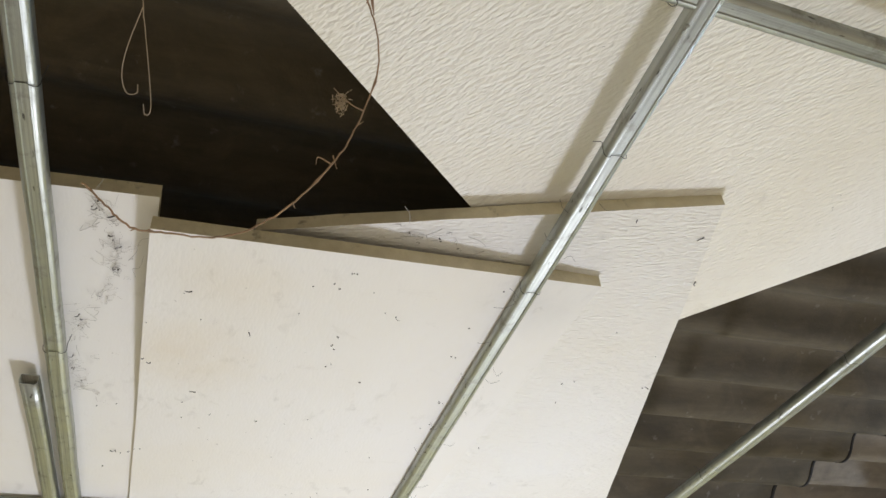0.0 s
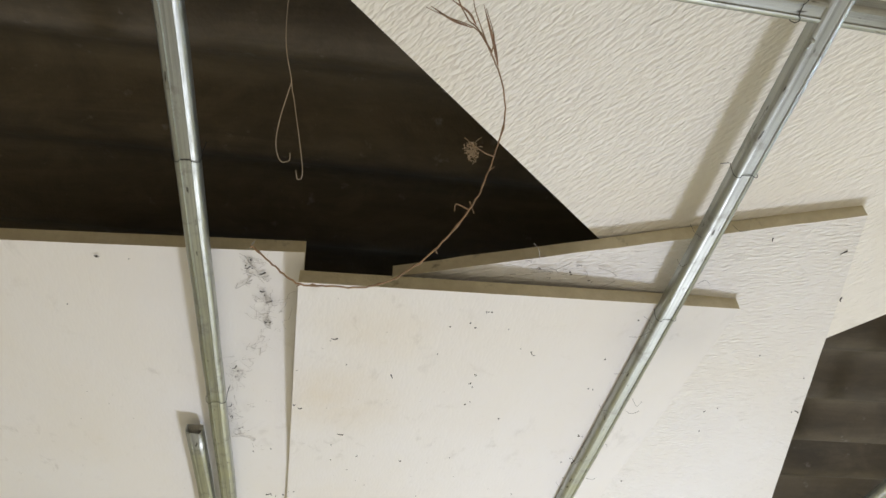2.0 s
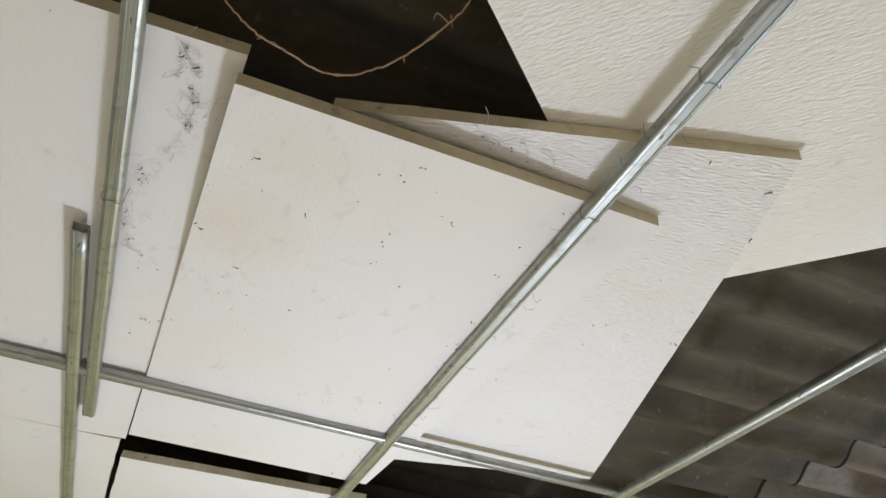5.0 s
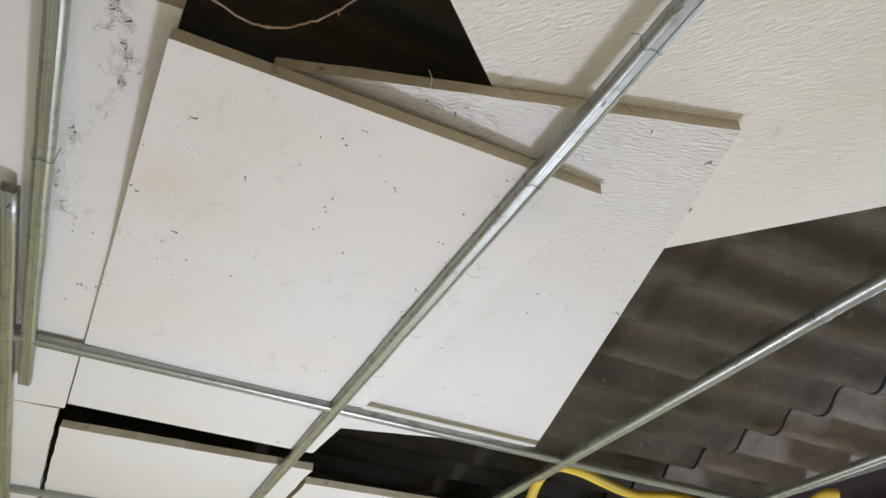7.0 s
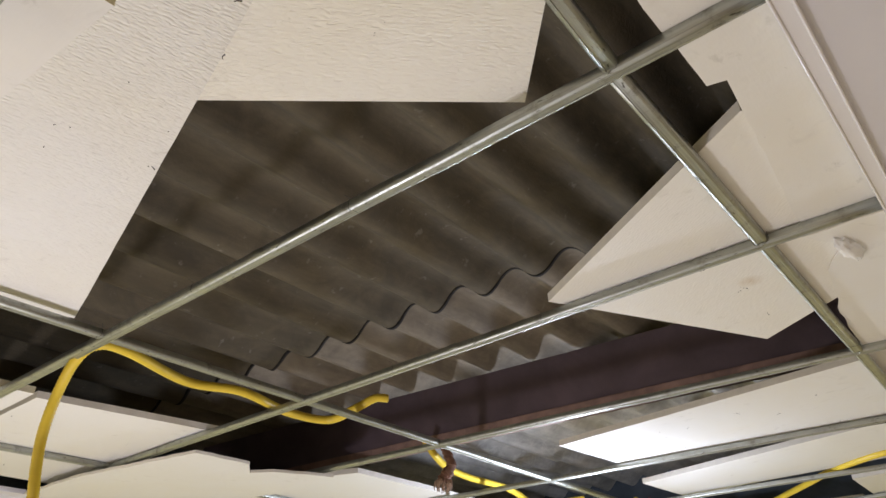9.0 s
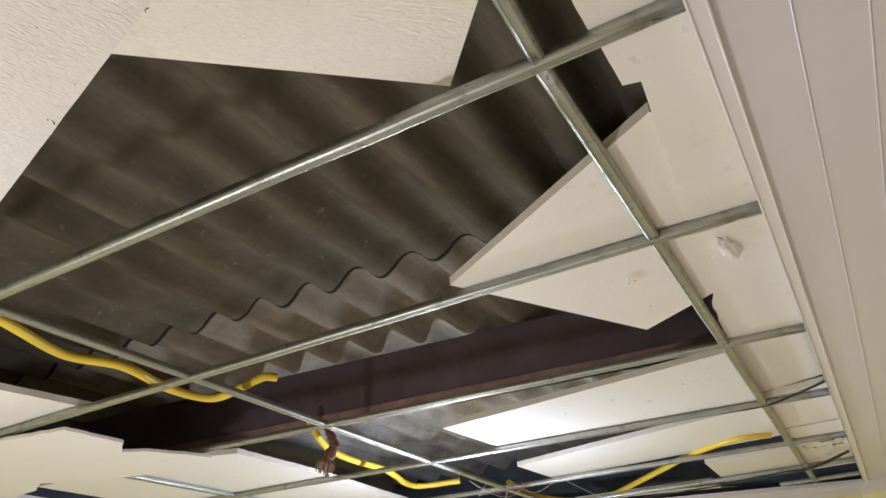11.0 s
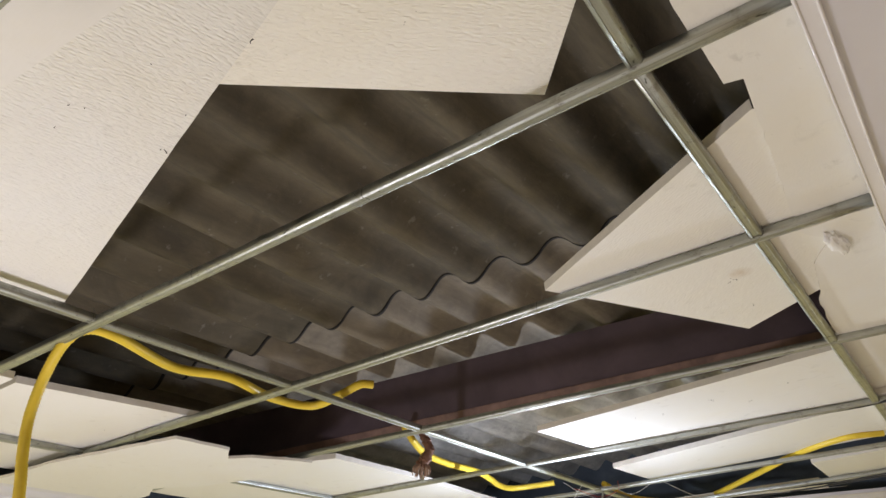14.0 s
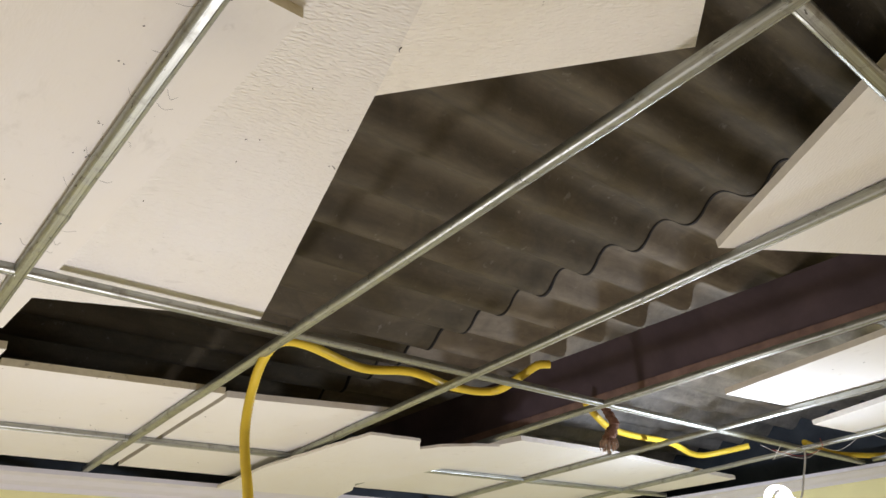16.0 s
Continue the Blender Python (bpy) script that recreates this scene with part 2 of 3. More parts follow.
def tube(bm, path, radius, sides=8, ring=None):
    """Sweep a round section; radius is a number or a function of the share of the way and the step."""
    rings, up = [], Vector((0.3, 0.2, 1)).normalized()
    n = len(path)
    for i, p in enumerate(path):
        d = (path[min(i + 1, n - 1)] - path[max(i - 1, 0)]).normalized()
        s = d.cross(up)
        s = s.normalized() if s.length > 1e-4 else Vector((1, 0, 0))
        u = s.cross(d).normalized()
        r = radius(i / max(1, n - 1), i) if callable(radius) else radius
        rings.append([bm.verts.new(p + r * (math.cos(a) * s + math.sin(a) * u)) for a in (2 * math.pi * k / sides for k in range(sides))])
    for a, b in zip(rings, rings[1:]):
        for k in range(sides):
            bm.faces.new((a[k], a[(k + 1) % sides], b[(k + 1) % sides], b[k]))
    bm.faces.new(rings[0][::-1])
    bm.faces.new(rings[-1])


# ---- shell of the room ----
X0, X1, Y0, Y1 = -1.60, 3.2, -3.0, 4.56
H = 2.6


def slab(name, x0, x1, y0, y1, z0, z1, mat, label, category):
    bm = bmesh.new()
    box(bm, x0, x1, y0, y1, z0, z1)
    return tagged(part(name, bm, mat), label, category, kind="structure")


slab("floor", X0 - 0.2, X1 + 0.2, Y0 - 0.2, Y1 + 0.2, -0.1, 0, M_FLOOR, "plain grey cement floor of the room", "floor")
slab("wall_west_upper", X0 - 0.15, X0, Y0, Y1, 2.605, 3.2, M_RAWWALL_DIM, "raw masonry above the ceiling, darkened in colour as unlit", "wall")
slab("wall_west", X0 - 0.15, X0, Y0, Y1, 0, 2.605, M_YELLOWWALL, "yellow painted plaster wall below the ceiling edge", "wall")


def north(x):
    """Inner face of the north wall, which runs askew west of the plastic ceiling."""
    return Y1 - 0.37 * max(0.0, 1.46 - x)


def north_wall(name, z0, z1, mat, label):
    plan = [(X0 - 0.15, north(X0 - 0.15)), (1.46, Y1), (X1 + 0.15, Y1), (X1 + 0.15, Y1 + 0.15), (1.44, Y1 + 0.15), (X0 - 0.15, Y1 + 0.15)]
    bm = bmesh.new()
    lo, hi = ([bm.verts.new((x, y, z)) for x, y in plan] for z in (z0, z1))
    bm.faces.new(lo), bm.faces.new(hi)
    for k in range(6):
        bm.faces.new((lo[k], lo[(k + 1) % 6], hi[(k + 1) % 6], hi[k]))
    return tagged(part(name, bm, mat), label, "wall", kind="structure")


slab("wall_north_upper", X0 - 0.15, X1 + 0.15, Y1, Y1 + 0.15, 2.606, 3.2, M_RAWWALL_DIM, "raw masonry above the ceiling, darkened in colour as unlit", "wall")
north_wall("wall_north", 0, 2.605, M_YELLOWWALL, "yellow painted plaster wall at the far end")
# Unseen wall, kept dark to hold bounce off the roof underside.
slab("wall_east", X1, X1 + 0.15, Y0, Y1, 0, 3.2, M_DARKWALL, "dark brown wall out of view, limiting bounced light", "wall")
slab("wall_south", X0 - 0.15, X1 + 0.15, Y0 - 0.15, Y0, 0, 3.2, M_WALL, "pale painted plaster wall behind the viewer", "wall")


# ---- corrugated roof ----
PITCH, AMP, THICK = 0.1826, 0.029, 0.008


def roof_z(y):
    return 2.930 + 0.024 * (y - 1.53)


def wave(x, y):
    """Height of the corrugation, whose ridges run slightly askew to the room."""
    w = math.sin(2 * math.pi * (x + 0.04 * (y - 1.53) - 0.1133) / PITCH)
    return AMP * math.copysign(abs(w) ** 0.92, w)


def sheet_end(x, y):
    """Where the slightly uneven, skewed end of a sheet lies."""
    return y + 0.003 * math.sin(41 * x + 3 * y) + 0.002 * math.sin(17 * x) + 0.047 * (x - 0.45)


def roof_sheet(x0, x1, y0, y1, lift, mat):
    bm = bmesh.new()
    nx = int((x1 - x0) / PITCH * 18)
    rows = []
    for top in (0, 1):
        grid = []
        for j in range(15):
            grid.append([])
            for i in range(nx + 1):
                x = x0 + (x1 - x0) * i / nx
                a, b = sheet_end(x, y0), sheet_end(x, y1)
                y = a + (b - a) * j / 14
                grid[-1].append(bm.verts.new((x, y, roof_z(y) + wave(x, y) + lift + THICK * top)))
        rows.append(grid)
    for grid in rows:
        for a, b in zip(grid, grid[1:]):
            for i in range(nx):
                bm.faces.new((a[i], a[i + 1], b[i + 1], b[i])).smooth = True
    for k in (0, -1):
        a, b = rows[0][k], rows[1][k]
        for i in range(nx):
            f = bm.faces.new((a[i], a[i + 1], b[i + 1], b[i]))
            for e in f.edges:
                e.smooth = False
    return part("roof_sheet", bm, mat, roof)


roof = tagged(empty("roof", (0, 0, 0)), "old corrugated fibre-cement roof, brown-grey and sooty underneath", "roof", kind="structure")
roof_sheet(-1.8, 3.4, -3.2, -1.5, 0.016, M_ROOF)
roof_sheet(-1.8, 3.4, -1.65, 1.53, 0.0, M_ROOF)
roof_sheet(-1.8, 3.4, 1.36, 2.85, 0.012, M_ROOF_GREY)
roof_sheet(-1.8, 3.4, 2.72, 3.6, 0.030, M_ROOF_LAMPLIT)
roof_sheet(-1.8, 3.4, 3.45, 5.0, 0.044, M_ROOF_LAMPLIT)


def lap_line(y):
    """Black strip painting the lap shadow along a sheet's end, under the next one."""
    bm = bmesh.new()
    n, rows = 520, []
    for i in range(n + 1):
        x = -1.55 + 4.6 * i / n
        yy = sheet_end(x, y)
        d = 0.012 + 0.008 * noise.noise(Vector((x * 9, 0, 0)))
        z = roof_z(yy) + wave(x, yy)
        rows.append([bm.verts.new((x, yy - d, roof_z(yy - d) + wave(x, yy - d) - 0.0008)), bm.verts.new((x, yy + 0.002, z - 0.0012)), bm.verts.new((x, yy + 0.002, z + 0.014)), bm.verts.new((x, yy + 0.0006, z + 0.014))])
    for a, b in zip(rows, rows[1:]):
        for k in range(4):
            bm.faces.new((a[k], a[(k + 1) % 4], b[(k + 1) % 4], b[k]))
    return part("lap_shadow", bm, M_LAPSHADE, roof, "black strip painted as the shadow under the lapped sheet end", True)


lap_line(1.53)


def beam(place, turn, z1):
    """Steel angle on edge: an upright web and a lower flange turned away from its face, with a rolled lip."""
    thing = tagged(empty("roof_beam"), "dark maroon painted steel beam with rusty lower flange", "beam", kind="structure")
    thing.matrix_world = Matrix.Translation(place) @ Matrix.Rotation(turn, 4, "Z")
    h = z1 - place[2]
    bm = bmesh.new()
    box(bm, -1.52, 3.12, 0, 0.006, 0.006, h, 0.001)
    part("web", bm, M_BEAM, thing)
    bm = bmesh.new()
    box(bm, -1.52, 3.12, 0, 0.075, 0, 0.006, 0.001)
    box(bm, -1.52, 3.12, -0.004, 0.003, 0.0, 0.030, 0.002)
    part("lower_flange", bm, M_RUST, thing, "rusty reddish-brown flange")
    return thing


beam((0, 2.075, 2.700), math.atan(0.1), 2.920)

# ---- strip ceiling of white plastic planks, and edge trims ----
pvc = tagged(empty("ceiling_strip", (0, 0, 0)), "white plastic plank ceiling with narrow grooves", "ceiling", kind="structure")
bm = bmesh.new()
for k in range(17):
    x = 1.517 + 0.09 * k
    box(bm, x, min(x + 0.0898, X1), Y0, 4.44, 2.592, 2.602, 0.0004)
    tube(bm, [Vector((x + 0.089, Y0, 2.5915)), Vector((x + 0.089, 4.44, 2.5915))], 0.0015, 8)
box(bm, 1.492, X1, Y0, 4.44, 2.603, 2.607)
box(bm, 1.500, 1.518, Y0, 4.44, 2.5905, 2.601)
part("ceiling_planks", bm, M_PVC, pvc)
bm = bmesh.new()
box(bm, 1.486, 1.515, Y0, 4.44, 2.586, 2.590, 0.001)
box(bm, 1.486, 1.490, Y0, 4.44, 2.587, 2.622, 0.001)
for x in (1.4885, 1.5125):
    tube(bm, [Vector((x, Y0, 2.5862)), Vector((x, 4.44, 2.5862))], 0.0026, 10)
for f in bm.faces:
    f.smooth = len(f.verts) == 4 and f.calc_area() < 0.03
tagged(part("trim_ceiling_edge", bm, M_GLOSS), "white plastic edge trim between the ceilings", "trim", kind="structure")


def crown(name, a, b, inward):
    """Stepped white moulding along a wall from a to b."""
    a, b, n = Vector(a), Vector(b), Vector(inward)
    prof = [(0, 2.545), (0.015, 2.545), (0.03, 2.558), (0.06, 2.566), (0.085, 2.579), (0.12, 2.583), (0.12, 2.60), (0, 2.60)]
    bm = bmesh.new()
    r = [[bm.verts.new((p.x + n.x * o, p.y + n.y * o, z)) for o, z in prof] for p in (a, b)]
    for k in range(len(prof)):
        bm.faces.new((r[0][k], r[0][(k + 1) % len(prof)], r[1][(k + 1) % len(prof)], r[1][k]))
    bm.faces.new(r[0]), bm.faces.new(r[1][::-1])
    return tagged(part(name, bm, M_PVC), "white moulded ceiling edge along the wall", "trim", kind="structure")


crown("trim_west", (X0, Y0, 0), (X0, north(X0), 0), (1, 0, 0))
crown("trim_north", (X0 + 0.12, north(X0 + 0.12), 0), (1.46, Y1, 0), (0.35, -0.94, 0))
crown("trim_north_east", (1.46, Y1, 0), (X1, Y1, 0), (0, -1, 0))


# ---- ceiling grid ----
SECTION = [(-0.0128, 0.018), (-0.0135, 0.008), (-0.0125, 0.0035), (-0.0095, 0.0008), (-0.0062, 0.0), (-0.0052, 0.0014), (0.0052, 0.0014),
           (0.0062, 0.0), (0.0095, 0.0008), (0.0125, 0.0035), (0.0135, 0.008), (0.0128, 0.018)]


def runner(a, b, sag, label, ties=(), joints=(), rivets=()):
    """A folded steel channel, open at the top, from a to b (lower face), with wire ties and crimped joints."""
    a, b = Vector(a), Vector(b)
    L = (b - a).length
    thing = empty("ceiling_runner")
    thing.matrix_world = Matrix.Translation(a) @ (b - a).to_track_quat("X", "Z").to_matrix().to_4x4()
    bm = bmesh.new()
    inner = [(u * 0.88, 0.0015 + w * 0.83) for u, w in SECTION]
    n = 24
    rng = random.Random(int(1000 * abs(a.x + 3 * a.y)))
    outer_rings, inner_rings = [], []
    for i in range(n + 1):
        s = i / n
        dz = -sag * 4 * s * (1 - s) + rng.uniform(-0.0006, 0.0006)
        dy = rng.uniform(-0.0006, 0.0006)
        outer_rings.append([bm.verts.new((s * L, u + dy, w + dz)) for u, w in SECTION])
        if i in (0, 1, n - 1, n):
            inner_rings.append([bm.verts.new((s * L, u + dy, w + dz)) for u, w in inner])
    m = len(SECTION)
    for p, q in list(zip(outer_rings, outer_rings[1:])) + [inner_rings[:2], inner_rings[2:]]:
        for k in range(m):
            bm.faces.new((p[k], p[(k + 1) % m], q[(k + 1) % m], q[k]))
    for p, q in ((outer_rings[0], inner_rings[0]), (outer_rings[-1], inner_rings[-1])):
        for k in range(m):
            bm.faces.new((p[k], p[(k + 1) % m], q[(k + 1) % m], q[k]))
    for f in bm.faces:
        f.smooth = True
    for ring in outer_rings:
        for k in (4, 5, 6, 7, 0, 11):
            for e in ring[k].link_edges:
                if e.other_vert(ring[k]) not in ring:
                    e.smooth = False
    part("channel", bm, M_STEEL, thing)
    for s in ties:
        bm = bmesh.new()
        loop = [Vector((s + 0.002 * math.sin(k), 1.13 * u, 1.1 * w - 0.0012)) for k, (u, w) in enumerate(SECTION)]
        loop = [Vector((s - 0.004, -0.017, 0.030)), Vector((s, -0.015, 0.021))] + loop + [Vector((s, 0.014, 0.022)), Vector((s + 0.006, 0.02, 0.027))]
        tube(bm, loop, 0.00045, 5)
        part("wire_tie", bm, M_BLACKWIRE, thing, "thin dark tie wire")
    for s in joints:
        bm = bmesh.new()
        r = []
        for x in (s - 0.012, s + 0.012):
            r.append([bm.verts.new((x, u * 1.05, w - 0.0006)) for u, w in SECTION])
        for k in range(len(SECTION) - 1):
            bm.faces.new((r[0][k], r[0][k + 1], r[1][k + 1], r[1][k]))
        part("splice_sleeve", bm, M_STEEL, thing, "crimped steel sleeve")
    for s in rivets:
        bm = bmesh.new()
        bmesh.ops.create_uvsphere(bm, u_segments=10, v_segments=6, radius=0.0032, matrix=Matrix.Translation((s, 0.009, 0.001)) @ Matrix.Diagonal((1, 1, 0.55, 1)))
        tube(bm, smooth_path([(s, 0.009, 0.0), (s + 0.004, 0.012, -0.002), (s + 0.009, 0.011, -0.0015)], 3), 0.0007, 5)
        part("rivet", bm, M_STEEL, thing, "small steel rivet", True)
    return tagged(thing, label, "ceiling runner", "ceiling grid runners")


LONG = "galvanised steel channel runner of the ceiling grid"
WEST = X0 + 0.122
runner((1.485, 0.030, H), (WEST, 0.042, H), 0.0, LONG, ties=(0.372, 0.63), joints=(1.24,), rivets=(0.204, 1.497))
runner((1.485, -0.568, H), (-0.229, -0.600, H), 0.0, LONG + ", spliced", ties=(0.42, 0.9))
runner((0.486, -0.628, H), (WEST, -0.652, H), 0.0, LONG + ", with an open end")
for y_east, y_west in ((0.631, 0.640), (1.238, 1.228)):
    runner((1.485, y_east, H), (WEST, y_west, H), 0.002, LONG, ties=(0.7, 1.15), joints=(0.95,), rivets=(0.204, 1.497))
for y_east, x_west, y_west in ((1.972, WEST, 1.695), (2.665, WEST, 2.39), (3.36, WEST, 3.10), (3.93, 0.05, 3.85), (4.30, 1.10, 4.29)):
    runner((1.485, y_east, H), (x_west, y_west, H), 0.001, LONG, rivets=(0.204,))
runner((1.485, -1.25, H), (WEST, -1.25, H), 0.0, LONG)
CROSS = "galvanised steel cross channel lying over the runners"
for x_south, x_north, y_north in ((-0.010, -0.010, 3.88), (-1.12, -0.94, 3.52)):
    runner((x_south, -1.9, H + 0.0015), (x_north, y_north, H + 0.0015), 0.0, CROSS, ties=(2.515, 3.75))
runner((1.391, -1.9, H + 0.0015), (1.282, 0.640, H + 0.0015), 0.0, CROSS, ties=(1.90,))
runner((1.280, 0.622, H + 0.0015), (1.268, 4.35, H + 0.0015), 0.0, CROSS, ties=(0.60, 1.27))


# ---- loose ceiling boards ----
T = 0.02


def board(quad, mat, label, sag=0.0, thick=T, rough=0.0, name="ceiling_board", bend=0.0):
    """A foam board: quad of four (x, y, z) corners of its underside, bilinear with a sag in the middle.
    Corner 0 to corner 1 is the direction of the emboss; bend lifts the first side's middle into a soft fold."""
    q = [Vector(p) for p in quad]
    m = Matrix.Translation(q[0]) @ Matrix.Rotation(math.atan2(q[1].y - q[0].y, q[1].x - q[0].x), 4, "Z")
    inv = m.inverted()
    bm = bmesh.new()
    rng = random.Random(int(abs(q[0].x * 917 + q[0].y * 331) * 10))
    n = 18
    layers = []
    for top in (0, 1):
        g = []
        for j in range(n + 1):
            g.append([])
            for i in range(n + 1):
                s, t = i / n, j / n
                p = q[0] * (1 - s) * (1 - t) + q[1] * s * (1 - t) + q[2] * s * t + q[3] * (1 - s) * t
                rim = i in (0, n) or j in (0, n)
                fold = bend * (1 - t) * (min(s / 0.42, 1.0) ** 1.15 - s)
                p = p + Vector((0, 0, fold - sag * 16 * s * (1 - s) * t * (1 - t) + thick * top))
                if rim and rough:
                    p = p + Vector((rng.uniform(-rough, rough), rng.uniform(-rough, rough), 0))
                g[-1].append(bm.verts.new(inv @ p))
        layers.append(g)
    for k, g in enumerate(layers):
        for j in range(n):
            for i in range(n):
                f = bm.faces.new((g[j][i], g[j][i + 1], g[j + 1][i + 1], g[j + 1][i]))
                f.smooth = True
    lo, hi = layers
    rimline = [(0, i) for i in range(n)] + [(j, n) for j in range(n)] + [(n, i) for i in range(n, 0, -1)] + [(j, 0) for j in range(n, 0, -1)]
    for (j, i), (l, k) in zip(rimline, rimline[1:] + rimline[:1]):
        f = bm.faces.new((lo[j][i], lo[l][k], hi[l][k], hi[j][i]))
        f.material_index = 1
        for e in f.edges:
            e.smooth = False
    ob = part(name, bm, (mat, M_EDGE if q[0].y < 0.3 else M_TORN))
    ob.matrix_world = m
    return tagged(ob, label, "ceiling board", "loose ceiling boards")


def shard(poly, z, mat, label, thick=T, grain=0, ragged=0.0, drop=0.0):
    """A broken board of any outline (list of x, y), flat at height z; grain: which side the emboss follows."""
    pts = [Vector((x, y, 0)) for x, y in poly]
    d = pts[(grain + 1) % len(pts)] - pts[grain]
    m = Matrix.Translation((pts[0].x, pts[0].y, z)) @ Matrix.Rotation(math.atan2(d.y, d.x), 4, "Z")
    inv = m.inverted()
    rng = random.Random(len(poly) * 7 + int(100 * abs(poly[0][0])))
    line = []
    for a, b in zip(pts, pts[1:] + pts[:1]):
        k = max(1, int((b - a).length / 0.03)) if ragged else 1
        for i in range(k):
            p = a.lerp(b, i / k)
            if i and ragged:
                p += Vector((rng.uniform(-ragged, ragged), rng.uniform(-ragged, ragged), 0))
            line.append(p)
    bm = bmesh.new()
    lo = [bm.verts.new(inv @ Vector((p.x, p.y, z))) for p in line]
    hi = [bm.verts.new(inv @ Vector((p.x, p.y, z + thick))) for p in line]
    bm.faces.new(lo), bm.faces.new(hi[::-1])
    for k in range(len(line)):
        f = bm.faces.new((lo[k], lo[(k + 1) % len(line)], hi[(k + 1) % len(line)], hi[k]))
        f.material_index = 1
    ob = part("ceiling_board", bm, (mat, M_TORN))
    ob.matrix_world = m
    return tagged(ob, label, "ceiling board", "loose ceiling boards")


WHITE = "white foam ceiling board"
# smooth board with cobwebs, over the runner's splice
board([(0.896, -0.454, 2.637), (-0.375, -0.517, 2.624), (-0.426, -1.097, 2.621), (0.866, -1.067, 2.637)], M_SMOOTH, WHITE + ", smooth, with cobwebs, resting on a runner")
# lowest board, smooth and slightly bowed
board([(0.884, -0.458, 2.597), (-0.329, -0.511, 2.619), (-0.325, 0.079, 2.619), (0.863, 0.14, 2.623)], M_STAINED, WHITE + ", smooth and stained, sagging on the runners", 0.004, bend=0.028)
# embossed board, askew between the others
board([(0.857, -0.339, 2.641), (1.037, 0.237, 2.641), (-0.034, 0.566, 2.64), (-0.214, -0.011, 2.64)], M_WORN, WHITE + ", lightly embossed, askew above the smooth one", 0, T, 0.0007)
# deeply embossed board lying diagonally on top
board([(1.131, 0.647, 2.652), (0.654, 0.243, 2.665), (1.459, -0.665, 2.665), (1.935, -0.254, 2.652)], M_TEX, WHITE + ", deeply embossed, lying diagonally on the others")
# second row
board([(-0.397, -1.175, 2.622), (-0.382, -0.531, 2.622), (-1.42, -0.567, 2.62), (-1.42, -1.175, 2.62)], M_SMOOTH, WHITE + ", grimy along its edge", 0, T, 0.002)
board([(-0.501, -0.521, 2.622), (-0.451, 0.117, 2.62), (-1.42, 0.123, 2.62), (-1.42, -0.553, 2.62)], M_SMOOTH, WHITE + " beside the dark gap", 0, T, 0.002)
board([(-0.570, 0.134, 2.622), (-0.517, 0.715, 2.622), (-1.42, 0.715, 2.62), (-1.42, 0.137, 2.62)], M_SMOOTH, WHITE + " lying on the grid near the wall", 0, T, 0.001)
board([(-0.548, 0.735, 2.624), (-0.456, 1.271, 2.624), (-1.42, 1.245, 2.62), (-1.42, 0.735, 2.62)], M_SMOOTH, WHITE + " under the yellow conduit", 0, T, 0.001)
shard([(-0.56, 1.265), (-0.552, 1.476), (-0.64, 1.545), (-0.575, 1.593), (-0.52, 1.696), (-0.483, 1.80), (-0.74, 1.84), (-1.028, 1.755), (-1.196, 1.64), (-1.30, 1.70), (-1.465, 1.72), (-1.465, 1.15), (-1.08, 1.160)], 2.578, M_SMOOTH, WHITE + ", broken, hanging below the grid with a torn edge", thick=0.010, ragged=0.004)
shard([(-0.66, 1.87), (-0.50, 1.94), (-0.49, 2.46), (-0.53, 3.0), (-0.55, 3.60), (-1.42, 3.30), (-1.42, 1.78), (-1.05, 1.80)], 2.622, M_SMOOTH, WHITE + ", broken, lit by the lamp", ragged=0.002)
# right-hand side
board([(0.825, 1.193, 2.622), (1.382, 0.845, 2.622), (1.677, 1.389, 2.622), (1.119, 1.742, 2.622)], M_FAINT, WHITE + ", lightly embossed, turned askew over the grid")
shard([(1.352, 0.25), (1.365, 0.756), (1.392, 0.763), (1.384, 0.850), (1.372, 1.00), (1.359, 1.127), (1.352, 1.205), (1.36, 1.27), (1.62, 1.27), (1.62, 0.25)], 2.6185, M_SMOOTH, WHITE + ", notched, beside the plastic trim", thick=0.0032, ragged=0.002)
shard([(1.34, 1.285), (1.365, 1.33), (1.397, 1.365), (1.355, 1.425), (1.338, 1.463), (1.321, 1.594), (1.300, 1.70), (1.288, 2.013), (1.62, 2.02), (1.62, 1.285)], 2.6185, M_SMOOTH, WHITE + ", torn open at a corner", thick=0.0032, ragged=0.003)
board([(0.246, 2.182, 2.622), (1.262, 2.062, 2.622), (1.27, 2.655, 2.622), (0.290, 2.578, 2.622)], M_SMOOTH, WHITE + ", brightly lit by the spiral lamp")
board([(1.265, 1.99, 2.643), (1.62, 1.99, 2.643), (1.62, 2.50, 2.643), (1.265, 2.64, 2.643)], M_SMOOTH, WHITE + " in the narrow bay beside the trim")
board([(0.200, 2.925, 2.624), (1.262, 2.79, 2.645), (1.268, 3.33, 2.645), (0.228, 3.295, 2.624)], M_SMOOTH, WHITE + " propped up by the yellow conduit")
board([(1.24, 2.63, 2.622), (1.62, 2.54, 2.622), (1.62, 3.10, 2.622), (1.25, 3.12, 2.622)], M_SMOOTH, WHITE + " in the narrow bay beside the trim")
board([(0.881, 3.516, 2.622), (1.62, 3.45, 2.622), (1.62, 4.08, 2.622), (0.875, 4.08, 2.622)], M_WORN, WHITE + " beside the black cables")
board([(0.10, 3.90, 2.622), (0.82, 3.97, 2.622), (0.82, 4.18, 2.622), (0.10, 3.915, 2.622)], M_SMOOTH, WHITE + " by the far wall")
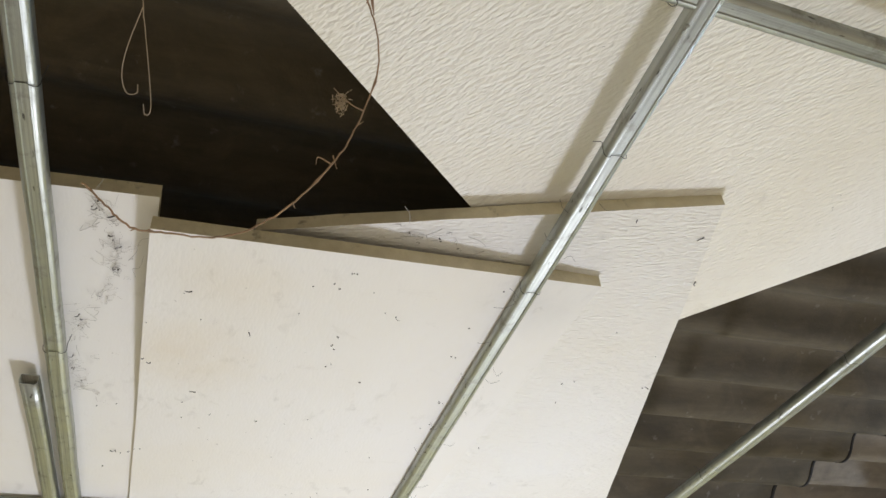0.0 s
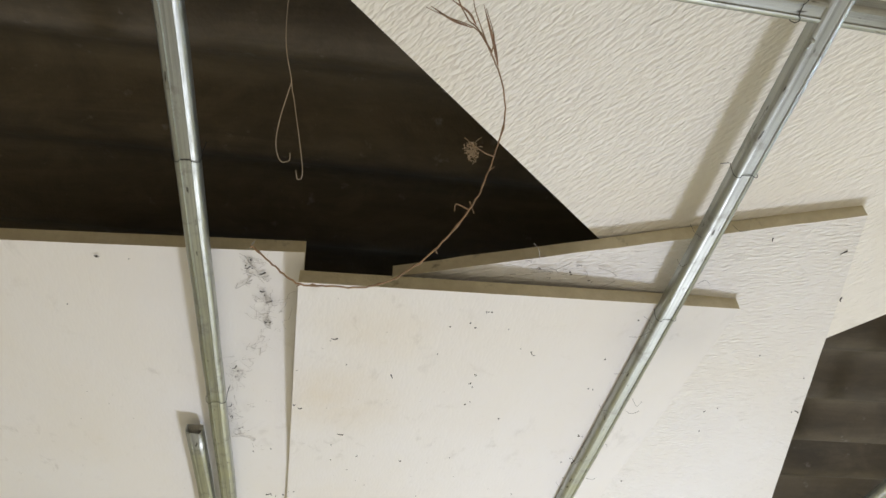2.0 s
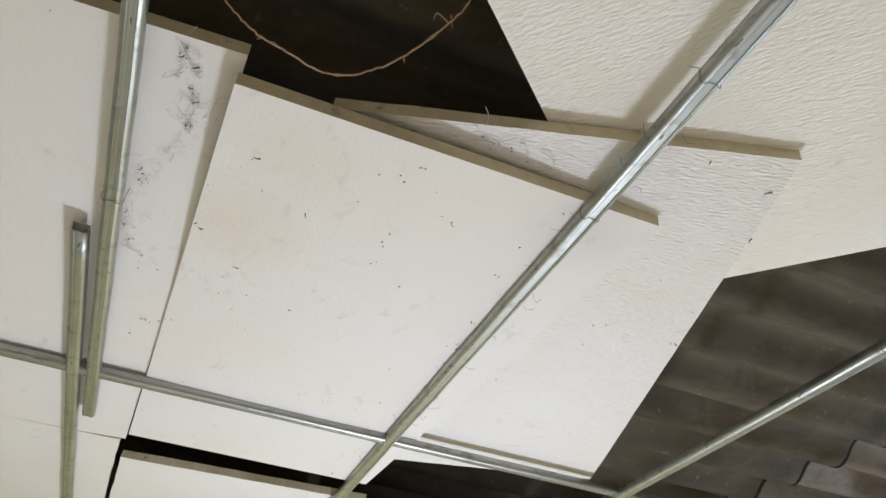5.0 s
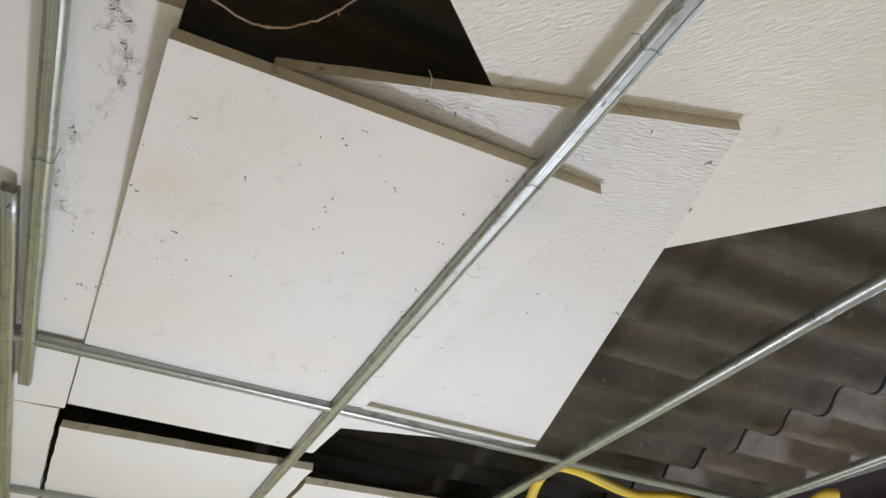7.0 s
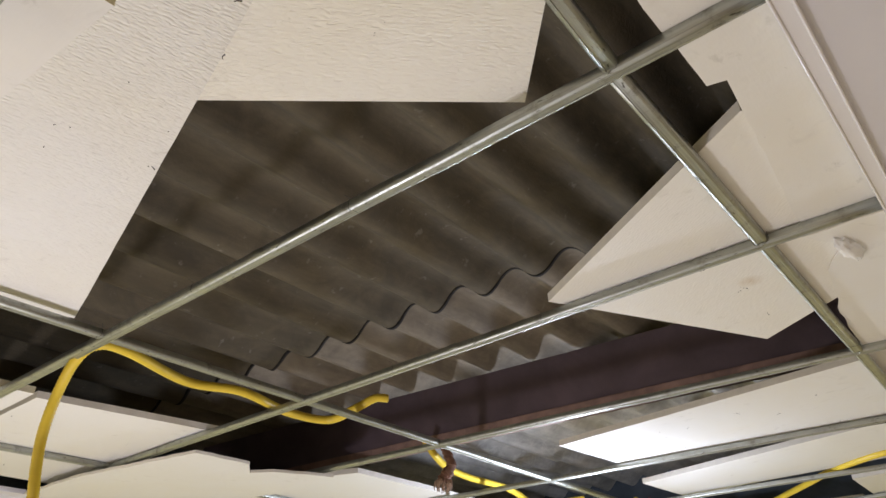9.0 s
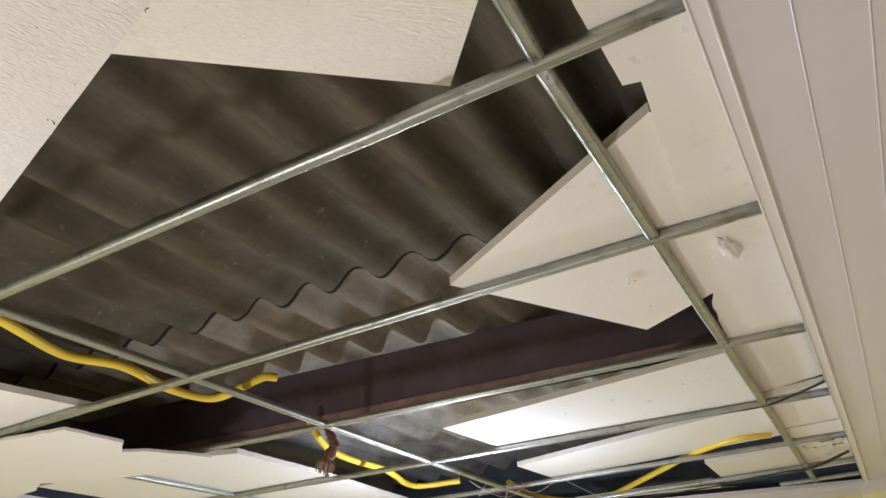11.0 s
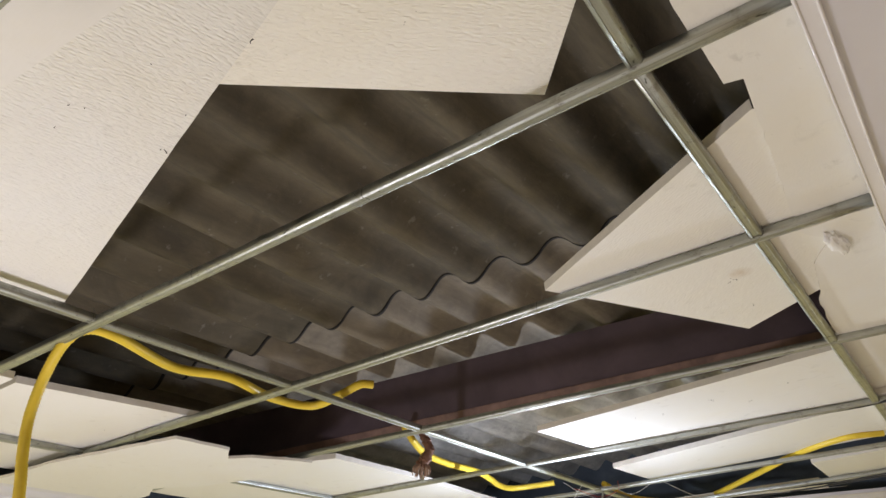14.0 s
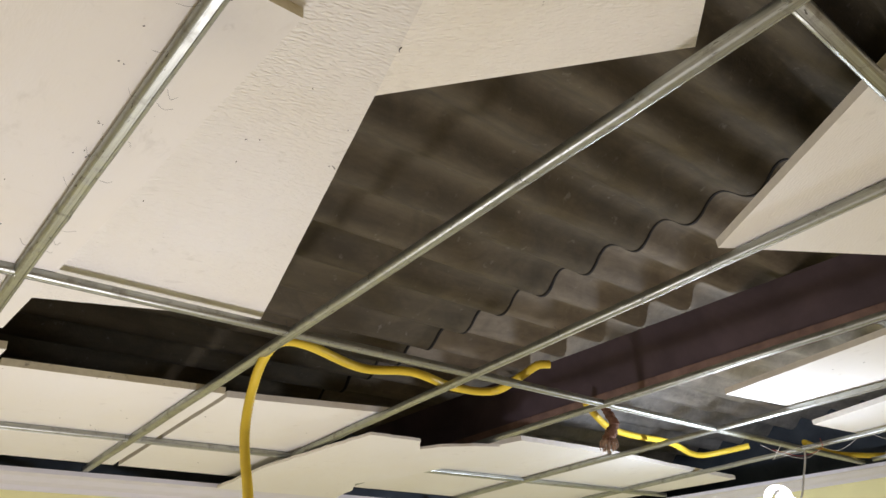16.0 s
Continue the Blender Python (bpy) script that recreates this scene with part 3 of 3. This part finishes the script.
board([(1.27, 3.14, 2.622), (1.62, 3.14, 2.622), (1.62, 3.63, 2.622), (1.27, 3.63, 2.622)], M_FAINT, WHITE + " in the narrow bay beside the trim")


# ---- yellow corrugated conduit ----
def conduit(points, label, r=0.0128):
    path = smooth_path(points, 10)
    fine = [path[0]]
    for p in path[1:]:
        d = (p - fine[-1]).length
        k = max(1, int(d / 0.0035))
        a = fine[-1]
        fine += [a.lerp(p, (i + 1) / k) for i in range(k)]
    bm = bmesh.new()
    tube(bm, fine, lambda s, i: r + 0.0008 * (1 if i % 2 else -1), 10)
    ob = part("yellow_conduit", bm, M_CONDUIT, smooth=True)
    return tagged(ob, label, "electrical conduit", "yellow conduits")


conduit([(-0.15, 0.63, 1.85), (-0.19, 0.645, 2.15), (-0.222, 0.65, 2.285), (-0.243, 0.65, 2.36), (-0.252, 0.65, 2.445), (-0.225, 0.65, 2.533), (-0.165, 0.648, 2.600), (-0.123, 0.672, 2.635), (-0.112, 0.747, 2.637), (-0.175, 0.959, 2.634), (-0.133, 1.11, 2.635),
         (-0.177, 1.31, 2.635), (-0.147, 1.452, 2.636), (-0.03, 1.455, 2.646), (0.03, 1.475, 2.668), (0.05, 1.51, 2.672)], "yellow corrugated plastic conduit hung over the ceiling grid")
conduit([(-0.195, 1.98, 2.69), (-0.225, 2.07, 2.66), (-0.295, 2.24, 2.655), (-0.321, 2.42, 2.653), (-0.315, 2.64, 2.653), (-0.345, 2.80, 2.65), (-0.385, 2.93, 2.65), (-0.385, 3.04, 2.65), (-0.31, 3.10, 2.655), (-0.20, 3.14, 2.66)], "yellow corrugated plastic conduit leaving a brown sleeve")
conduit([(0.0, 3.26, 2.64), (-0.03, 3.65, 2.635), (0.10, 4.03, 2.64), (0.25, 4.00, 2.636), (0.67, 3.54, 2.632), (0.80, 3.39, 2.632), (0.925, 3.278, 2.632), (1.09, 3.20, 2.634), (1.215, 3.25, 2.636)], "yellow corrugated plastic conduit looping over the grid")


# ---- spiral lamp ----
def spiral_lamp(place):
    thing = empty("spiral_lamp")
    thing.matrix_world = Matrix.Translation(place) @ Matrix.Rotation(math.radians(-90), 4, "X")
    path = [Vector((0.045 * math.cos(a), 0.045 * math.sin(a), 0.10 - 0.0135 * a / math.pi * 0.5)) for a in (0.35 * k for k in range(56))]
    bm = bmesh.new()
    tube(bm, path, 0.0075, 8)
    part("lamp_tube", bm, M_GLOW, thing, "glowing white spiral glass tube", True)
    bm = bmesh.new()
    for r1, r2, z, d in ((0.03, 0.026, 0.135, 0.05), (0.022, 0.02, 0.175, 0.035)):
        bmesh.ops.create_cone(bm, cap_ends=True, segments=20, radius1=r1, radius2=r2, depth=d, matrix=Matrix.Translation((0, 0, z)))
    part("lamp_holder", bm, M_CAP, thing)
    bm = bmesh.new()
    tube(bm, smooth_path([(0, 0, 0.19), (0, -0.02, 0.27), (-0.02, -0.10, 0.38), (-0.05, -0.20, 0.52), (-0.076, -0.262, 0.61)], 6), 0.004, 6)
    part("cord", bm, M_WHITEWIRE, thing)
    return tagged(thing, "lit white spiral energy-saving lamp hanging below the ceiling", "lamp")


spiral_lamp((0.076, 2.63, 2.34))


# ---- dry stem, hanging wire, dust and webs ----
def dry_stem():
    thing = empty("dry_stem")
    main = smooth_path([(1.36, -0.37, 2.655), (1.275, -0.31, 2.6), (1.261, -0.293, 2.59), (1.237, -0.274, 2.575), (1.197, -0.259, 2.555), (1.156, -0.27, 2.52), (1.157, -0.291, 2.463), (1.121, -0.32, 2.443), (1.108, -0.351, 2.42), (1.115, -0.381, 2.4), (1.138, -0.404, 2.38), (1.161, -0.428, 2.36), (1.156, -0.45, 2.38), (1.154, -0.469, 2.4), (1.151, -0.473, 2.405)], 8)
    bm = bmesh.new()
    rng = random.Random(4)
    tube(bm, [p + Vector((rng.uniform(-1, 1), rng.uniform(-1, 1), rng.uniform(-1, 1))) * 0.0006 for p in main], lambda s, i: 0.00088 - 0.0004 * abs(s - 0.55) + (0.0006 if i % 17 == 0 else 0), 7)
    part("stalk", bm, M_STEM, thing, smooth=True)
    for path in ([(1.166, -0.266, 2.53), (1.169, -0.275, 2.53), (1.174, -0.285, 2.532), (1.181, -0.296, 2.535)], [(1.157, -0.291, 2.463), (1.161, -0.303, 2.465), (1.155, -0.304, 2.462)], [(1.156, -0.27, 2.52), (1.162, -0.265, 2.52)], [(1.161, -0.291, 2.47), (1.153, -0.286, 2.463)], [(1.237, -0.274, 2.575), (1.256, -0.287, 2.58), (1.266, -0.299, 2.585), (1.271, -0.325, 2.59), (1.275, -0.343, 2.595)], [(1.245, -0.28, 2.576), (1.262, -0.28, 2.58), (1.282, -0.29, 2.592)], [(1.249, -0.282, 2.578), (1.277, -0.298, 2.59), (1.287, -0.302, 2.6)], [(1.161, -0.428, 2.36), (1.158, -0.431, 2.36)], [(1.125, -0.318, 2.443), (1.119, -0.315, 2.442)]):
        bm = bmesh.new()
        tube(bm, smooth_path(path, 5), lambda s, i: 0.0008 * (1 - 0.6 * s), 6)
        part("twig", bm, M_STEM, thing, smooth=True)
    for path in ([(1.265, -0.3, 2.585), (1.269, -0.319, 2.588), (1.277, -0.339, 2.594)], [(1.236, -0.272, 2.574), (1.258, -0.28, 2.578), (1.286, -0.293, 2.59)], [(1.268, -0.297, 2.586), (1.277, -0.305, 2.59), (1.282, -0.321, 2.6)]):
        line = smooth_path(path, 6)
        bm = bmesh.new()
        lo = []
        for i, p in enumerate(line):
            w = 0.0018 * math.sin(math.pi * (0.08 + 0.9 * i / (len(line) - 1)))
            d = (line[min(i + 1, len(line) - 1)] - line[max(i - 1, 0)]).normalized()
            c = d.cross(Vector((0.5, 0.3, 0.8))).normalized()
            u = c.cross(d).normalized()
            lo.append([bm.verts.new(p - c * w), bm.verts.new(p + u * w * 0.5), bm.verts.new(p + c * w), bm.verts.new(p + u * (w * 0.5 + 0.0005))])
        for q, r in zip(lo, lo[1:]):
            for k in range(4):
                bm.faces.new((q[k], q[(k + 1) % 4], r[(k + 1) % 4], r[k]))
        part("dry_leaf", bm, M_LEAF, thing, "curled brown dry leaf")
    base = Vector((1.169, -0.287, 2.531))
    bm = bmesh.new()
    for k in range(90):
        a = base + Vector((rng.gauss(0, 0.0036), rng.gauss(0, 0.0028), rng.gauss(0, 0.0045)))
        d = Vector((rng.uniform(-1, 1), rng.uniform(-1, 1), rng.uniform(-1, 1))) * 0.0028
        tube(bm, [a - d, a + d * 0.2 + Vector((0, 0, 0.001)), a + d], 0.00032, 4)
    part("seed_head", bm, M_SEED, thing, "pale fluffy dried seed head")
    return tagged(thing, "dry brown stem with curled leaves hanging through the hole", "dry plant")


dry_stem()


def wire(paths, mat, r, name, label, category):
    thing = empty(name)
    for p in paths:
        bm = bmesh.new()
        tube(bm, smooth_path(p, 8), r, 6)
        part("strand", bm, mat, thing, smooth=True)
    return tagged(thing, label, category)


wire([[(1.278, -0.47500000000000003, 2.93), (1.258, -0.465, 2.6), (1.22, -0.455, 2.54), (1.21, -0.451, 2.525), (1.16, -0.441, 2.495), (1.15, -0.445, 2.492), (1.158, -0.447, 2.495)], [(1.22, -0.455, 2.54), (1.195, -0.463, 2.52), (1.174, -0.466, 2.51), (1.159, -0.462, 2.505), (1.16, -0.454, 2.505), (1.169, -0.453, 2.505)]], M_WIRE, 0.00042, "hanging_wire", "thin rusty wire with hooked ends hanging from the roof", "wire")
wire([[(0.60, 3.90, 2.604), (0.94, 3.92, 2.596), (1.165, 3.855, 2.59), (1.31, 3.83, 2.59), (1.475, 3.65, 2.60)], [(0.45, 4.0, 2.604), (0.80, 3.97, 2.596), (1.12, 3.90, 2.588), (1.31, 3.845, 2.587), (1.475, 3.665, 2.598)]],
     M_BLACKWIRE, 0.004, "black_cable", "two thin black cables slung under the ceiling grid", "cable")
wire([[(0.95, 2.635, 2.612), (1.08, 2.645, 2.606), (1.276, 2.64, 2.600), (1.376, 2.595, 2.604), (1.483, 2.53, 2.611)]], M_BLACKWIRE, 0.004, "black_cable", "thin black cable lying along a ceiling runner", "cable")
wire([[(-0.12, 3.22, 2.63), (-0.02, 3.1, 2.585), (0.07, 3.15, 2.60), (0.12, 3.30, 2.58), (0.26, 3.27, 2.62)], [(-0.08, 3.0, 2.62), (-0.02, 3.05, 2.57), (0.02, 3.2, 2.56), (0.10, 3.25, 2.61)],
      [(0.0, 3.02, 2.60), (-0.09, 3.12, 2.575), (-0.14, 3.25, 2.60), (-0.05, 3.4, 2.63)], [(0.26, 3.27, 2.62), (0.32, 3.73, 2.585), (0.49, 3.84, 2.59), (0.69, 4.0, 2.60), (0.9, 4.2, 2.62)]],
     M_WHITEWIRE, 0.0010, "loose_wires", "tangled thin white electric wires round the lamp", "wires")
wire([[(-0.06, 3.06, 2.6), (0.0, 3.18, 2.57), (0.09, 3.2, 2.585), (0.13, 3.12, 2.61)]], M_REDWIRE, 0.0010, "red_wire", "short red electric wire by the lamp", "wire")


def sleeve():
    """Crumpled insulation round a pipe end, frayed into strips at the bottom."""
    thing = empty("insulation_sleeve", (0, 0, 0))
    rng = random.Random(9)
    path = smooth_path([(-0.20, 2.085, 2.70), (-0.187, 2.095, 2.665), (-0.172, 2.10, 2.62), (-0.195, 2.10, 2.59), (-0.212, 2.10, 2.57)], 7)
    bm = bmesh.new()
    tube(bm, path, lambda s, i: (0.013 + 0.011 * s) * rng.uniform(0.85, 1.15), 14)
    for v in bm.verts:
        v.co += Vector((rng.uniform(-1, 1), rng.uniform(-1, 1), rng.uniform(-1, 1))) * 0.0025
    part("sleeve_body", bm, M_FOAM, thing)
    bm = bmesh.new()
    for k in range(46):
        a = rng.uniform(0, 6.28)
        p = Vector((-0.212, 2.10, 2.575)) + Vector((math.cos(a), math.sin(a), 0)) * rng.uniform(0.004, 0.02)
        q = p + Vector((math.cos(a) * rng.uniform(0.0, 0.022) - 0.006, math.sin(a) * 0.012, -rng.uniform(0.018, 0.048)))
        c = p.lerp(q, 0.5) + Vector((math.cos(a), math.sin(a), rng.uniform(-0.3, 0.3))) * rng.uniform(0.004, 0.012)
        tube(bm, smooth_path([p, c, q], 5), lambda s, i: 0.0035 * (1.1 - 0.6 * s), 5)
    part("frayed_end", bm, M_FRAY, thing, "frayed pale brown strips")
    return tagged(thing, "crumpled brown insulation sleeve hanging from the beam, frayed below", "sleeve")


sleeve()


def crumbs(name, places, mat, size, label):
    """Small fibres and flakes stuck under the boards."""
    bm = bmesh.new()
    rng = random.Random(12)
    for x, y, z in places:
        for k in range(rng.choice((1, 1, 1, 2, 3))):
            a = rng.uniform(0, 6.28)
            l = size * rng.uniform(0.3, 1.2)
            p = Vector((x + rng.gauss(0, 0.006) * (k > 0), y + rng.gauss(0, 0.006) * (k > 0), z))
            d = Vector((math.cos(a), math.sin(a), 0)) * l
            bend = Vector((-d.y, d.x, 0)) * rng.uniform(-0.5, 0.5)
            r0 = rng.uniform(0.0004, 0.0010)
            if rng.random() < 0.45:
                d, bend, r0 = d * 0.25, bend * 0.2, r0 * 1.2
            tube(bm, smooth_path([p - d, p + bend + Vector((0, 0, -0.001)), p + d], 3), lambda s, i: r0 * (1.2 - s * 0.7), 5)
    return tagged(part(name, bm, mat), label, "debris", kind="stuff")


FLECKS = [(x, y, 2.6345 - 0.012 * (0.9 - x)) for x, y in ((0.864, -0.714), (0.763, -0.771), (0.878, -0.522), (0.852, -0.509), (0.794, -0.504), (0.751, -0.502), (0.628, -0.553), (0.53, -0.573), (0.461, -0.562), (0.386, -0.542), (0.398, -0.512), (0.817, -0.51), (0.612, -0.558), (0.496, -0.573), (0.866, -0.529), (0.863, -0.675), (0.161, -0.541), (0.224, -0.517))] + [(x, y, 2.6175 - 0.0225 * min(1, (x + 0.33) / 1.2) * min(1, (0.135 - y) / 0.6) - 0.003) for x, y in ((0.81, -0.256), (0.62, -0.199), (0.587, -0.458), (0.507, -0.394), (0.809, -0.175), (0.437, -0.205), (0.746, -0.02), (0.665, -0.015), (0.84, 0), (0.288, -0.481), (0.692, -0.461), (0.773, -0.41), (0.434, 0.014), (0.757, -0.132), (0.745, -0.265), (0.683, -0.325))] + [(x, y, 2.6395) for x, y in ((0.896, -0.148), (0.894, -0.106), (0.983, 0.137), (0.97, 0.241), (0.835, 0.083), (0.74, 0.086), (0.586, 0.227), (0.575, 0.209), (0.512, 0.224), (0.739, 0.231), (0.588, 0.358), (0.315, 0.145), (0.879, 0.288), (0.76, 0.07), (0.687, 0.329))]
crumbs("board_debris", FLECKS, M_DEBRIS, 0.0045, "tiny dark dirt flecks and fibres under the boards")
rng = random.Random(3)
crumbs("fine_debris", [(x, y, 2.6145 - 0.0225 * (x + 0.33) / 1.2 * (0.135 - y) / 0.6) for x, y in ((rng.uniform(-0.3, 0.85), rng.uniform(-0.44, 0.06)) for k in range(26))] + [(rng.uniform(1.0, 1.2), rng.uniform(1.2, 1.6), 2.6205) for k in range(7)]
       + [(rng.uniform(0.3, 1.2), rng.uniform(2.25, 2.6), 2.6205) for k in range(12)] + [(rng.uniform(-1.3, -0.5), rng.uniform(-0.5, 1.2), 2.6190) for k in range(24)], M_DEBRIS, 0.002, "scattered fine dark specks under the boards")


def cobwebs():
    """Grey dusty threads hugging the underside of a board."""
    bm = bmesh.new()
    rng = random.Random(8)
    knots = [(0.87, -0.52), (0.80, -0.50), (0.745, -0.505), (0.69, -0.53), (0.62, -0.555), (0.53, -0.572), (0.457, -0.563), (0.39, -0.52)]
    for k in range(150):
        i = rng.randrange(len(knots) - 1)
        a, b = Vector((*knots[i], 2.636 - 0.012 * (0.9 - knots[i][0]))), Vector((*knots[i + 1], 2.636 - 0.012 * (0.9 - knots[i + 1][0])))
        spread = rng.choice((0.004, 0.007, 0.014))
        j = lambda: Vector((rng.gauss(0, spread), rng.gauss(0, spread), rng.uniform(-0.002, 0)))
        p = a.lerp(b, rng.choice((0.0, 0.1, 0.5, rng.random()))) + j()
        q = p + (b - a) * rng.uniform(-0.35, 0.35) + j()
        tube(bm, smooth_path([p, p.lerp(q, 0.3) + j() * 0.5, p.lerp(q, 0.6) + j() * 0.5, q], 4), rng.choice((0.00010, 0.00014, 0.00020, 0.00032)), 4)
    for x, y in ((0.894, -0.148), (0.892, -0.105), (0.90, -0.09)):
        for k in range(7):
            p = Vector((x + rng.gauss(0, 0.012), y + rng.gauss(0, 0.018), 2.638))
            q = p + Vector((rng.gauss(0, 0.012), rng.gauss(0, 0.016), 0))
            tube(bm, smooth_path([p, p.lerp(q, 0.5) + Vector((0.004, 0.002, -0.002)), q], 4), rng.uniform(0.0002, 0.0006), 4)
    return tagged(part("cobweb", bm, M_WEB), "grey dusty cobweb threads under a board", "cobweb", kind="stuff")


cobwebs()


def torn_flap():
    """Crumbled foam where a board has been torn open."""
    bm = bmesh.new()
    bmesh.ops.create_icosphere(bm, subdivisions=4, radius=1.0)
    for v in bm.verts:
        n = noise.fractal(v.co * 2.3, 1.0, 2.0, 4) * 0.30 + noise.fractal(v.co * 9, 1.0, 2.0, 3) * 0.08
        v.co = v.co * (1 + n)
        v.co = Vector((v.co.x * 0.017, v.co.y * 0.05, v.co.z * 0.016))
    ob = part("torn_foam", bm, M_FLAP, smooth=True)
    ob.matrix_world = pose(1.398, 1.385, 2.616, 0, 14, -8)
    return tagged(ob, "crumbled white foam at the torn board corner", "foam scrap")


torn_flap()


def hairs():
    """Fine fibres clinging to a runner and to the boards beside it."""
    bm = bmesh.new()
    rng = random.Random(21)
    for k in range(26):
        x = rng.uniform(-0.25, 1.2)
        side = rng.choice((-1, 1))
        p = Vector((x, 0.034 + side * 0.014, 2.603))
        q = p + Vector((rng.uniform(-0.02, 0.02), side * rng.uniform(0.006, 0.026), rng.uniform(-0.006, 0.008)))
        c = p.lerp(q, 0.5) + Vector((rng.uniform(-0.008, 0.008), 0, rng.uniform(-0.008, 0.002)))
        tube(bm, smooth_path([p, c, q], 5), 0.00022, 4)
    for k in range(10):
        p = Vector((rng.uniform(0.3, 1.2), 0.632 + 0.013, 2.606))
        q = p + Vector((rng.uniform(-0.015, 0.015), rng.uniform(-0.035, -0.015), rng.uniform(0.0, 0.012)))
        tube(bm, smooth_path([p, p.lerp(q, 0.5) + Vector((0.004, 0, -0.004)), q], 5), 0.00022, 4)
    return tagged(part("clinging_fibres", bm, M_DEBRIS), "fine dark hairs and fibres clinging to the runners", "debris", kind="stuff")


hairs()
